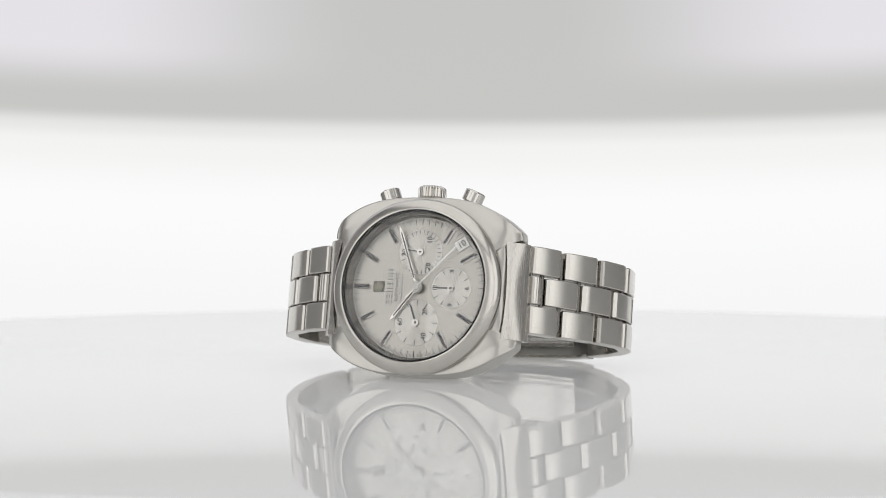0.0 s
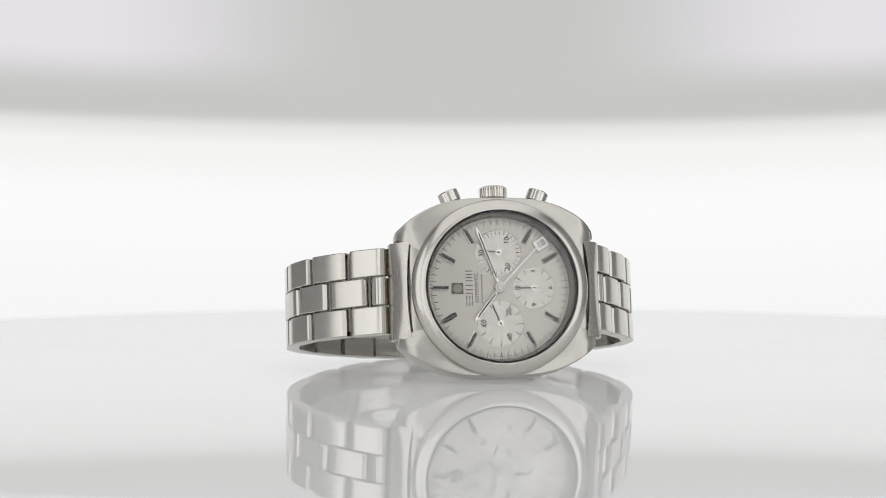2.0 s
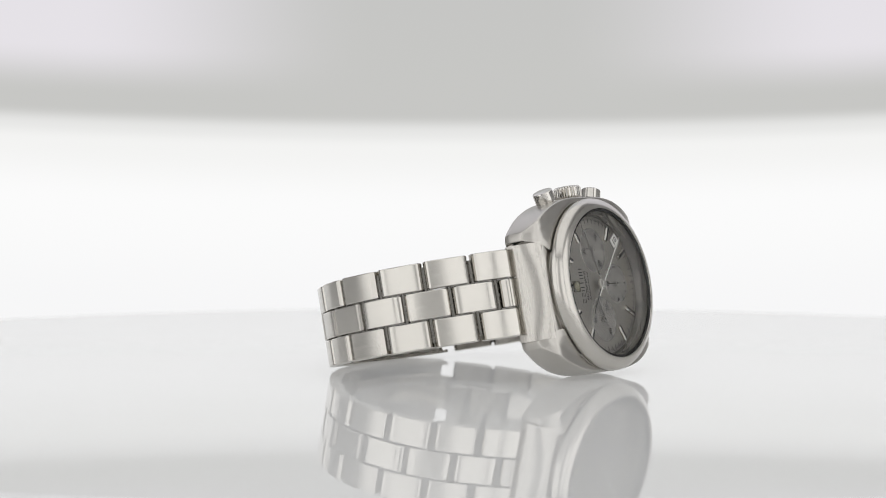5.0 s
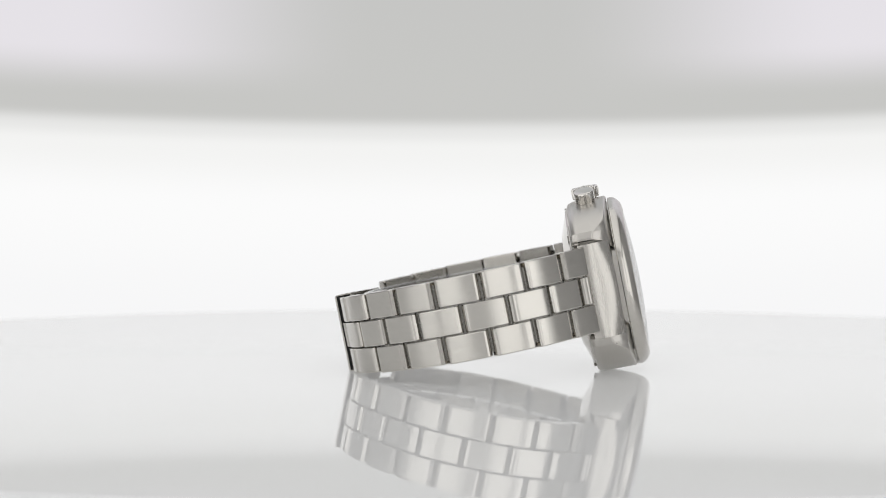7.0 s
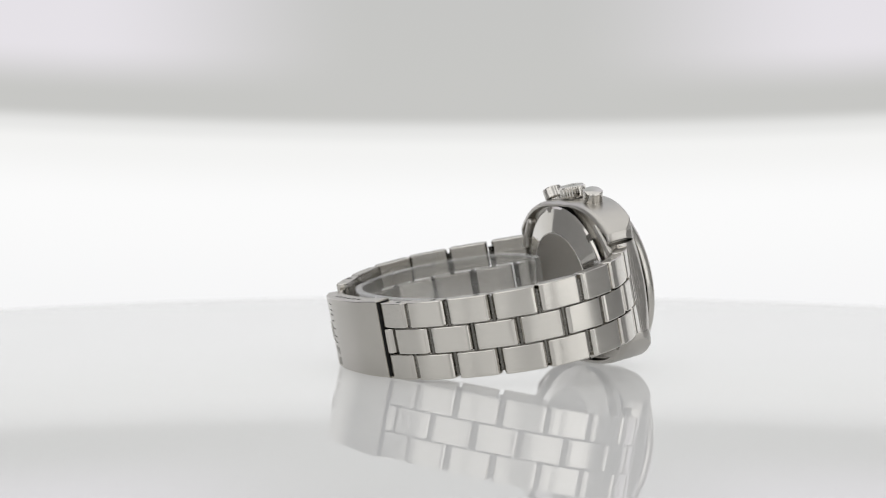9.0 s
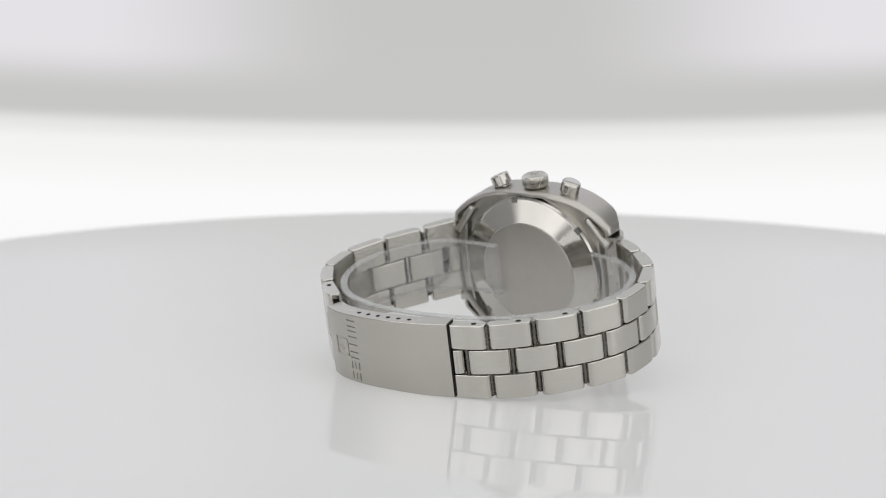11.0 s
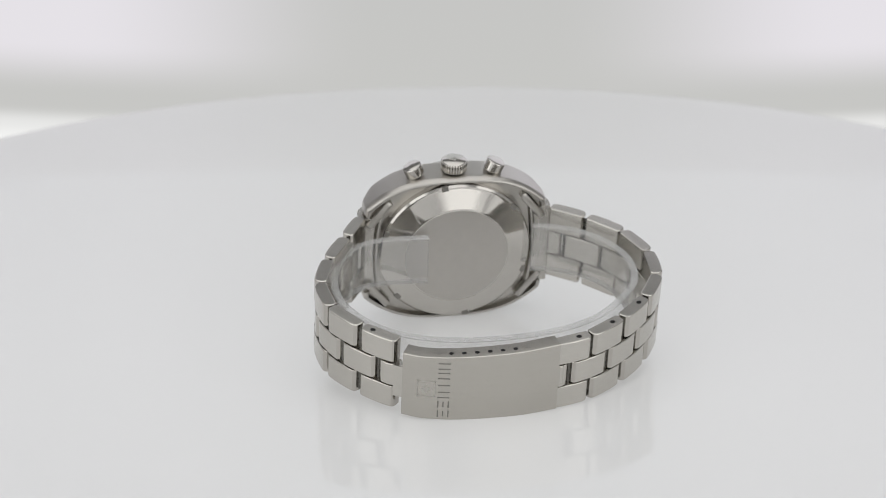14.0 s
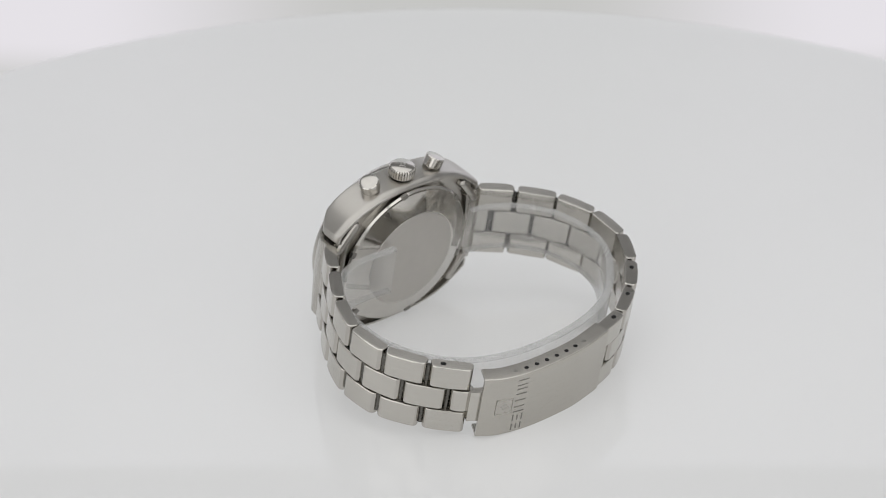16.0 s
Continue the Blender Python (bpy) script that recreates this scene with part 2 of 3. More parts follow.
def lettering(text, size, mat, parent, m, label="", lift=0.02):
    """Raised print with the built-in font; m places its middle, x to the right, y up, z out."""
    cu = bpy.data.curves.new("print", "FONT")
    cu.body, cu.size, cu.align_x, cu.align_y, cu.extrude = text, size * MM, "CENTER", "CENTER", lift * MM
    cu.resolution_u, cu.offset = 3, size * 0.014 * MM
    tmp = bpy.data.objects.new("print", cu)
    scene.collection.objects.link(tmp)
    me = bpy.data.meshes.new_from_object(tmp.evaluated_get(bpy.context.evaluated_depsgraph_get()))
    bpy.data.objects.remove(tmp)
    me.materials.clear()
    me.materials.append(mat)
    ob = new("print", me)
    ob.parent, ob.matrix_basis = parent, m
    return tagged(ob, label)


# ---- the place ----
def build_place():
    def wall(name, x0, x1, y0, y1, z0, z1, mat, label):
        bm = bmesh.new()
        skin(bm, [[(x0, y0, z), (x1, y0, z), (x1, y1, z), (x0, y1, z)] for z in (z0, z1)])
        tagged(part(name, bm, mat), label, "wall", kind="structure")
    # unseen glowing walls, added to light the watch and mirror in its steel
    side = cloth("added_side_glow", 0.07, SIDE_GLOW, (0, -0.5, 0.25), (None, 0.28, 0.5), 0.06)
    dim = cloth("added_dim_glow", 0.04, 0.12, (0, 0, 0.5), (0.5, None, 0.3), 0.1)
    # the front's middle is darkened to give the steel dark reflections
    front = cloth("added_front_glow", FRONT_GLOW, FRONT_GLOW * 0.32, (0, 0, 0.2), (0.2, None, 0.9), 0.07)
    top = cloth("added_roof_glow", 0.06, TOP_GLOW, (0, -0.1, 0), (0.5, 0.62, None), 0.07)
    wall("wall_west", -720, -700, -900, 900, -400, 800, side, "unseen added tent cloth with a glow in its emission")
    wall("wall_east", 700, 720, -900, 900, -400, 800, side, "unseen added tent cloth with a glow in its emission")
    wall("wall_north", -700, 700, 880, 900, -400, 800, dim, "unseen added tent cloth with a faint glow")
    wall("wall_south", -700, 700, -900, -880, -400, 800, front, "unseen added tent cloth behind the camera, glowing, darker in the middle")
    wall("ceiling", -700, 700, -880, 880, 780, 800, top, "unseen added tent roof with a glow in its emission")
    wall("floor", -700, 700, -880, 880, -400, -380, plain("white_laminate", (0.6, 0.6, 0.6), 0.5), "white laminate base of the photo booth")


def build_turntable():
    table = tagged(new("turntable"), "round turntable with an underlit glossy white acrylic top", "turntable")
    edge = [(207 - 0.4 + 0.4 * math.sin(a), -0.4 + 0.4 * math.cos(a)) for a in (0, 0.5, 1.0, math.pi / 2)]
    prof = [(0.5, 0.0), (100, 0.0), (200, 0.0), (205.2, 0.0), *edge, (207, -5.5), (206, -6.0), (0.5, -6.0)]
    bm = lathe(prof, 192)
    bmesh.ops.rotate(bm, verts=bm.verts, cent=(0, 0, 0), matrix=Matrix.Rotation(radians(90), 3, "X"))
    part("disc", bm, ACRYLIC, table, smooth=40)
    bm = lathe([(45, -6.02), (45, -60), (70, -80), (70, -380)], 48)
    bmesh.ops.rotate(bm, verts=bm.verts, cent=(0, 0, 0), matrix=Matrix.Rotation(radians(90), 3, "X"))
    part("pedestal", bm, plain("grey_enamel", (0.35, 0.35, 0.35), 0.4), table, "grey enamelled pedestal", 40)
    return table


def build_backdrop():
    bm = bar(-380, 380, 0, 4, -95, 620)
    return tagged(part("backdrop", bm, BACKDROP), "white backdrop sheet, its brightness painted as emission, dimmer above", "backdrop", kind="structure")


# ---- the watch: x to six o'clock, y to the case back, z to the crown ----
WATCH_POSE = mm(0.61, -32.77, 12.05 + 6.9) @ pose(0, 0, 0, 0, 0, 1.8) @ pose(0, 0, 0, -11.3)
DIAL_Y = 0.3
FRONT_Z = 0.5                 # dial and bezel likewise
BODY_Z = 0.85                # the case body sits a little towards the crown


def outline():
    """The cushion case seen from the front, notched for the bracelet's ends."""
    q = [(18.15 + 0.8 * (1 - (k / 6) ** 2), 10.15 * k / 6) for k in range(7)] + [(20.6, 10.2), (20.95, 10.4), (21.05, 10.9)]
    for k in range(1, 22):
        a = math.pi / 2 * k / 21
        x = 20.85 * math.cos(a) ** 0.8 if k < 21 else 0.0
        q.append((x, 18.75 - 6.7 * (x / 20.85) ** 3.0))
    up = q + [(-x, z) for x, z in q[-2::-1]]
    low = [(x, -z) for x, z in up[-2:0:-1]]
    return [(x, z + BODY_Z) for x, z in up + low]


def build_case(watch):
    o = outline()
    def front(x):
        return 0.1 + 0.8 * (abs(x) / 18.2) ** 4 + 2.3 * (max(0.0, abs(x) - 18.2) / 2.8) ** 1.5
    def circle(r, y):
        up = BODY_Z if y > 5 else 0.0
        return [(r * math.cos(math.atan2(z - BODY_Z, x)), y, up + r * math.sin(math.atan2(z - BODY_Z, x))) for x, z in o]
    def inset(k, y=None, dy=0.0):
        return [(x * k, (front(x) if y is None else y) + dy, z * k) for x, z in o]
    def face(k):
        """The front face on its way out from under the bezel."""
        out = []
        for x, z in o:
            grow = max(k, 18.05 / math.hypot(x, z))
            out.append((x * grow, front(x * grow), z * grow))
        return out
    loops = [circle(15.6, -0.1), circle(18.0, -0.1), face(0.86), face(0.92), face(0.96), inset(0.984, None, 0.0), inset(0.992, None, 0.06), inset(0.998, None, 0.22), inset(1.0, None, 0.5), inset(1.0, None, 1.2), inset(1.0, 6.9), inset(0.997, 7.5),
             inset(0.985, 8.25), inset(0.968, 8.55), inset(0.945, 8.5), inset(0.93, 7.2), circle(17.0, 7.1), circle(15.0, 7.1)]
    bm = bmesh.new()
    skin(bm, loops, True, False)
    case = part("case", bm, BRUSHED, watch, "brushed steel cushion case", 48)
    # bezel
    prof = [(17.6, -0.2), (18.42, -0.25), (18.52, -0.4), (18.5, -1.0), (18.36, -1.5), (18.05, -2.0), (17.55, -2.45), (16.95, -2.82), (16.45, -3.02), (16.2, -3.08), (15.98, -3.02), (15.86, -2.8), (15.65, 0.2), (17.6, 0.2)]
    part("bezel", ring(prof, 128), SATIN, watch, "satin steel bezel with rounded edges", 28, mm(0, 0, FRONT_Z))
    part("inner_ring", ring([(15.64, -2.3), (15.63, 0.3), (14.7, 0.32), (14.74, 0.05), (15.1, -0.9), (15.2, -1.0), (15.45, -2.3)], 128), DARKENED_RING, watch, "steel ring round the dial, darkened for its dark reflections", 25, mm(0, 0, FRONT_Z))
    part("gasket", ring([(15.84, -2.6), (15.84, -2.86), (15.5, -2.86), (15.5, -2.6)], 128), SHADE_GASKET_BLACK, watch, "thin black gasket round the crystal", 40, mm(0, 0, FRONT_Z))
    dome = [(15.78, -2.4), (15.78, -2.95)] + [(r, -2.95 - 1.0 * (1 - (r / 15.78) ** 2)) for r in (14.5, 13, 10, 7, 4, 1.5, 0.1)]
    inner = [(r, -2.4 - 1.0 * (1 - (r / 15.78) ** 2)) for r in (0.1, 1.5, 4, 7, 10, 13, 14.5)]
    ob = part("crystal", lathe(dome + inner + [dome[0]], 96, False), CRYSTAL, watch, "domed clear crystal", 50, mm(0, 0, FRONT_Z))
    ob.visible_shadow = False
    # case back
    prof = [(17.5, 7.0), (17.6, 8.9), (17.2, 9.3), (16.7, 9.4), (12.5, 10.85), (12.15, 10.95), (12.05, 10.9), (0.2, 10.9)]
    back = part("case_back", lathe(prof, 128), POLISHED, watch, "polished screw-down case back", 30, mm(0, 0, BODY_Z))
    part("back_disc", lathe([(12.0, 10.85), (11.9, 11.0), (0.2, 11.0)], 96), BACK_SATIN, back, "satin centre of the case back", 30)
    # slots are dark blocks: the shade of a recess is put into their colour
    notch = None
    for k in range(6):
        a = -80 + 60 * k
        m = pose(0, 0, 0, 0, a, 0) @ mm(17.1, 9.05, 0)
        if notch is None:
            notch = part("wrench_slot", bar(-0.6, 0.6, -0.4, 0.4, -0.75, 0.75), DARK_STEEL, back, at=m)
        else:
            again(notch, m, back)
    # spring-bar lugs behind the case
    for sx in (1, -1):
        for sz in (1, -1):
            bm = bar(-0.95, 0.95, -1.1, 1.1, -4.2, 4.2, 0.75)
            part("lug_bar", bm, BRUSHED, case, at=mm(17.7 * sx, 7.9, 10.6 * sz + BODY_Z, 0, -38 * sx * sz, 0))
    return case


def build_crown(watch):
    bm = bmesh.new()
    n = 120
    def loop(r, z, teeth=0.0):
        out = []
        for k in range(n):
            rr = r - (teeth if k % 4 == 0 else 0.0)
            a = 2 * math.pi * k / n
            out.append((rr * math.cos(a), rr * math.sin(a), z))
        return out
    skin(bm, [loop(1.8, -2.0), loop(1.8, 0.0), loop(2.7, 0.05), loop(3.0, 0.35, 0.28), loop(3.05, 2.2, 0.28), loop(2.75, 2.55), loop(2.5, 2.7), loop(0.3, 2.75)])
    crown = part("crown", bm, POLISHED, watch, "fluted steel crown", 30, mm(0.1, 4.2, 19.75))
    star = bmesh.new()
    for a in (0, 90, 180, 270):
        c, s = math.cos(radians(a)), math.sin(radians(a))
        skin(star, [[(0.25 * c - w * s, 0.25 * s + w * c, z), (1.2 * c, 1.2 * s, z), (0.25 * c + w * s, 0.25 * s - w * c, z)] for z, w in ((2.7, 0.35), (2.82, 0.3))])
    part("emblem", star, DULL, crown)
    for sx in (-1, 1):
        bm = lathe([(1.35, -3.0), (1.35, -0.2), (1.5, -0.1), (2.05, 0.0), (2.2, 0.2), (2.2, 2.3), (2.05, 2.5), (1.6, 2.62), (0.2, 2.65)], 40)
        bmesh.ops.rotate(bm, verts=bm.verts, cent=(0, 0, 0), matrix=Matrix.Rotation(radians(90), 3, "X"))
        part("pusher", bm, POLISHED, watch, "steel chronograph pusher", 30, mm(8.85 * sx + 0.1, 4.3, 19.2, 0, 22 * sx, 0))


def on_dial(x, z, y=0.0, turn=0.0):
    """A pose on the dial for flat print: its x to three o'clock, its y to twelve, its z out of the dial."""
    m = Matrix(((0, -1, 0, x * MM), (0, 0, -1, (DIAL_Y - y) * MM), (1, 0, 0, z * MM), (0, 0, 0, 1)))
    return m @ pose(0, 0, 0, 0, 0, turn)


def flat_bar(w, h, lift=0.02):
    return bar(-w / 2, w / 2, -h / 2, h / 2, 0.0, lift)


def build_dial(watch):
    dial = part("dial", lathe([(15.4, DIAL_Y + 0.4), (15.4, DIAL_Y), (0.1, DIAL_Y)], 128), DIAL, watch, "silvered sunburst dial", 30, mm(0, 0, FRONT_Z))
    # minute track: 5 fine strokes a minute joined with the long ones
    bm = bmesh.new()
    for k in range(300):
        a = 2 * math.pi * k / 300
        r0, w = (13.3, 0.085) if k % 5 == 0 else (13.95, 0.045)
        if k % 25 == 0:
            w = 0.12
        c, s = math.cos(a), math.sin(a)
        pts = [(r0 * c - w * s, r0 * s + w * c), (14.6 * c - w * s, 14.6 * s + w * c), (14.6 * c + w * s, 14.6 * s - w * c), (r0 * c + w * s, r0 * s - w * c)]
        skin(bm, [[(x, y, z) for x, z in pts] for y in (DIAL_Y + 0.01, DIAL_Y - 0.015)])
    tagged(part("minute_track", bm, BLACK, dial, "fine black minute track"), kind="stuff")
    # applied hour markers, none at three, six and nine
    first = None
    for hour in (12, 1, 2, 4, 5, 7, 8, 10, 11):
        a = hour * 30
        m = on_dial(0, 0) @ pose(0, 0, 0, 0, 0, -a) @ mm(0, 12.35, 0)
        if first is None:
            bm = bmesh.new()
            skin(bm, [[(-0.52, y, 0), (-0.52, y, 0.4), (-0.26, y, 0.62), (0.26, y, 0.62), (0.52, y, 0.4), (0.52, y, 0)] for y in (-1.65, 1.65)])
            first = part("hour_marker", bm, POLISHED, dial, "applied steel baton with a black inlay", at=m)
            part("inlay", bar(-0.25, 0.25, -1.62, 1.62, 0.62, 0.64), BLACK, dial, at=m)
        else:
            again(first, m, dial)
            part("inlay", bar(-0.25, 0.25, -1.62, 1.62, 0.62, 0.64), BLACK, dial, at=m)
    # emblem and brand strokes under twelve
    part("emblem", flat_bar(2.3, 2.4, 0.25), LUME, dial, "dark square applied emblem", at=on_dial(-8.8, 0.0))
    bm = bmesh.new()
    skin(bm, [[(1.12 * (1 if k % 2 == 0 else 0.85) * math.cos(k * math.pi / 4), 1.12 * (1 if k % 2 == 0 else 0.85) * math.sin(k * math.pi / 4), z) for k in range(8)] for z in (0.26, 0.33)])
    part("emblem_star", bm, OLIVE, dial, "pale olive star", at=on_dial(-8.8, 0.0))
    # the brand as plain strokes in six cells
    for k in range(6):
        cell = on_dial(-6.35, -3.25 + 1.3 * k)
        for dx, dy, w, h in ((-0.36, 0, 0.2, 1.35), (0.36, 0, 0.2, 1.35)) if k in (2, 4, 5) else ((0, 0.57, 0.9, 0.2), (0, 0, 0.75, 0.2), (0, -0.57, 0.9, 0.2)) if k < 2 else ((0, 0, 0.22, 1.35),):
            part("brand_stroke", flat_bar(w, h), BLACK, dial, at=cell @ mm(dx, dy, 0))
    lettering("AUTOMATIC", 1.1, BLACK, dial, on_dial(-4.75, 0.05, 0.02))
    for k in range(9):
        part("script_stroke", flat_bar(0.13, 0.8 if k in (0, 2) else 0.5), BLACK, dial, at=on_dial(-3.75, -2.9 + 0.7 * k, 0, -18))
    part("script_stroke", flat_bar(5.6, 0.09), BLACK, dial, at=on_dial(-3.65, 0.0))
    # date window between four and five
    x, z = 9.1, 9.2
    part("date_frame", flat_bar(3.1, 2.6, 0.2), DARK_STEEL, dial, "steel frame of the date window", at=on_dial(x, z, 0, -58))
    part("date_disc", flat_bar(2.7, 2.2, 0.22), DATE_WHITE, dial, "white date disc", at=on_dial(x, z, 0, -58))
    lettering("10", 1.9, BLACK, dial, on_dial(x, z, 0.24, -58), "black date figures")
    return dial


def build_subdial(dial, x, z, r, hand_to, hand_len, ticks, free=()):
    """free: directions in degrees, from six o'clock towards the crown, where figures stand in place of strokes."""
    bm = lathe([(r, 0.0), (r - 0.05, -0.03), (0.05, -0.03)], 72)
    sub = part("subdial", bm, SUBDIAL, dial, "recessed turned silver subdial", 30, mm(x, DIAL_Y, z))
    bm = bmesh.new()
    for k in range(ticks):
        if any(abs((360 * k / ticks - d + 180) % 360 - 180) < 14 for d in free):
            continue
        a = 2 * math.pi * k / ticks
        r0, w = (r - 1.1, 0.08) if ticks < 20 or k % 5 == 0 else (r - 1.0, 0.06)
        c, s = math.cos(a), math.sin(a)
        pts = [(r0 * c - w * s, r0 * s + w * c), ((r - 0.05) * c - w * s, (r - 0.05) * s + w * c), ((r - 0.05) * c + w * s, (r - 0.05) * s - w * c), (r0 * c + w * s, r0 * s - w * c)]
        skin(bm, [[(px_, y, pz_) for px_, pz_ in pts] for y in (-0.03, -0.05)])
    part("subdial_track", bm, BLACK, sub)
    a = math.atan2(hand_to[1], hand_to[0])
    bm = bmesh.new()
    skin(bm, [[(-0.9, y, -0.13), (hand_len, y, -0.07), (hand_len, y, 0.07), (-0.9, y, 0.13)] for y in (-0.3, -0.38)])
    part("subdial_hand", bm, BLACK, sub, "small dark steel hand", at=pose(0, 0, 0, 0, -math.degrees(a), 0))
    part("hand_hub", ring([(0.25, -0.3), (0.75, -0.3), (0.7, -0.48), (0.3, -0.48)], 32), POLISHED, sub, "steel ring hub")


def build_pointers(dial):
    def hand(name, dx, dz, length, tail, w, y, mat, label):
        a = math.atan2(dz, dx)
        bm = bmesh.new()
        skin(bm, [[(-tail, y - DIAL_Y + h, -w * 0.7), (length * 0.9, y - DIAL_Y + h, -w), (length, y - DIAL_Y + h, 0), (length * 0.9, y - DIAL_Y + h, w), (-tail, y - DIAL_Y + h, w * 0.7)] for h in (0.0, -0.12)])
        ob = part(name, bm, mat, dial, label, at=mm(0, DIAL_Y, 0) @ pose(0, 0, 0, 0, -math.degrees(a), 0))
        return ob
    h = hand("hour_hand", -47, -60, 8.9, 1.2, 0.36, -0.55, POLISHED, "steel hour hand with a black inlay")
    part("hand_inlay", bar(1.5, 7.8, -0.98, -0.97, -0.17, 0.17), BLACK, dial, at=h.matrix_basis.copy())
    h = hand("minute_hand", -40, 109, 13.7, 1.2, 0.31, -0.8, POLISHED, "steel minute hand with a black inlay")
    part("hand_inlay", bar(2.0, 12.2, -1.23, -1.22, -0.14, 0.14), BLACK, dial, at=h.matrix_basis.copy())
    hand("seconds_hand", 73, 76, 13.6, 3.6, 0.13, -1.1, WHITE, "thin pale chronograph hand")
    part("hand_hub", lathe([(1.2, -0.45), (1.2, -0.95), (1.05, -1.1), (0.75, -1.1), (0.72, -1.4), (0.6, -1.5), (0.1, -1.5)], 40), DULL, dial, "polished centre hub", 30)


# the bracelet's outer line on both sides of the case, from the case to the clasp
LINE_12 = [(-22.0, 4.6), (-24.5, 6.2), (-31.0, 10.9), (-37.9, 18.2), (-41.6, 28.0), (-40.6, 38.9), (-34.9, 47.5), (-27.3, 54.4), (-18.7, 59.3), (-10.0, 61.2)]
LINE_6 = [(21.8, 5.0), (23.6, 7.2), (27.5, 13.6), (32.9, 22.4), (36.1, 31.6), (34.9, 41.6), (28.8, 50.4), (21.0, 57.2), (14.0, 60.5)]


def curve_points(pts, per=24):
    out = []
    p = [Vector(q) for q in pts]
    p = [2 * p[0] - p[1], *p, 2 * p[-1] - p[-2]]
    for i in range(1, len(p) - 2):
        for k in range(per):
            t = k / per
            out.append(0.5 * ((2 * p[i]) + (p[i + 1] - p[i - 1]) * t + (2 * p[i - 1] - 5 * p[i] + 4 * p[i + 1] - p[i + 2]) * t * t + (3 * p[i] - p[i - 1] - 3 * p[i + 1] + p[i + 2]) * t ** 3))
    out.append(p[-2])
    return out


def along(pts):
    """A function from length along the line to the point there, and the line's whole length."""
    s = [0.0]
    for a, b in zip(pts, pts[1:]):
        s.append(s[-1] + (b - a).length)
    def at(d):
        d = max(0.0, min(s[-1], d))
        k = next(i for i in range(1, len(s)) if s[i] >= d)
        f = (d - s[k - 1]) / (s[k] - s[k - 1])
        return pts[k - 1].lerp(pts[k], f)
    return at, s[-1]


def link_mesh(length, width):
    """One link: outer face at y = 0, rounded down at both ends, thickness to y = 3."""
    h = length / 2
    top = h - 1.15
    half = [(top * k / 4, 0.16 * (k / 4) ** 2) for k in (1, 2, 3, 4)] + [(h - 0.72, 0.26), (h - 0.36, 0.48), (h - 0.1, 0.88), (h, 1.4), (h, 2.4), (h - 0.4, 2.9)]
    prof = [(-x, y) for x, y in half[::-1]] + [(0.0, 0.0)] + half
    bm = bmesh.new()
    w = width / 2
    def loop(k, z):
        return [(x * (1 - k / h), 1.45 + (y - 1.45) * (1 - k / 1.45), z) for x, y in prof]
    skin(bm, [loop(0.2, -w), loop(0.06, -w + 0.07), loop(0.0, -w + 0.22), loop(0.0, w - 0.22), loop(0.06, w - 0.07), loop(0.2, w)])
    return bm


def frame_on(a, b, z, wide):
    """Pose of a link whose outer face runs from a to b; its y points into the ring."""
    d = b - a
    mid = (a + b) / 2
    ang = math.atan2(d.y, d.x)
    m = Matrix.Translation((mid.x * MM, mid.y * MM, z * MM)) @ Matrix.Rotation(ang, 4, "Z")
    inward = Vector((0, 30)) - Vector((0, mid.y)) + Vector((-2 - mid.x, 0))
    if (Matrix.Rotation(ang, 2) @ Vector((0, 1))).dot(inward) < 0:
        m = m @ Matrix.Rotation(math.pi, 4, "Z")
    return m @ Matrix.Diagonal((1, 1, wide, 1))


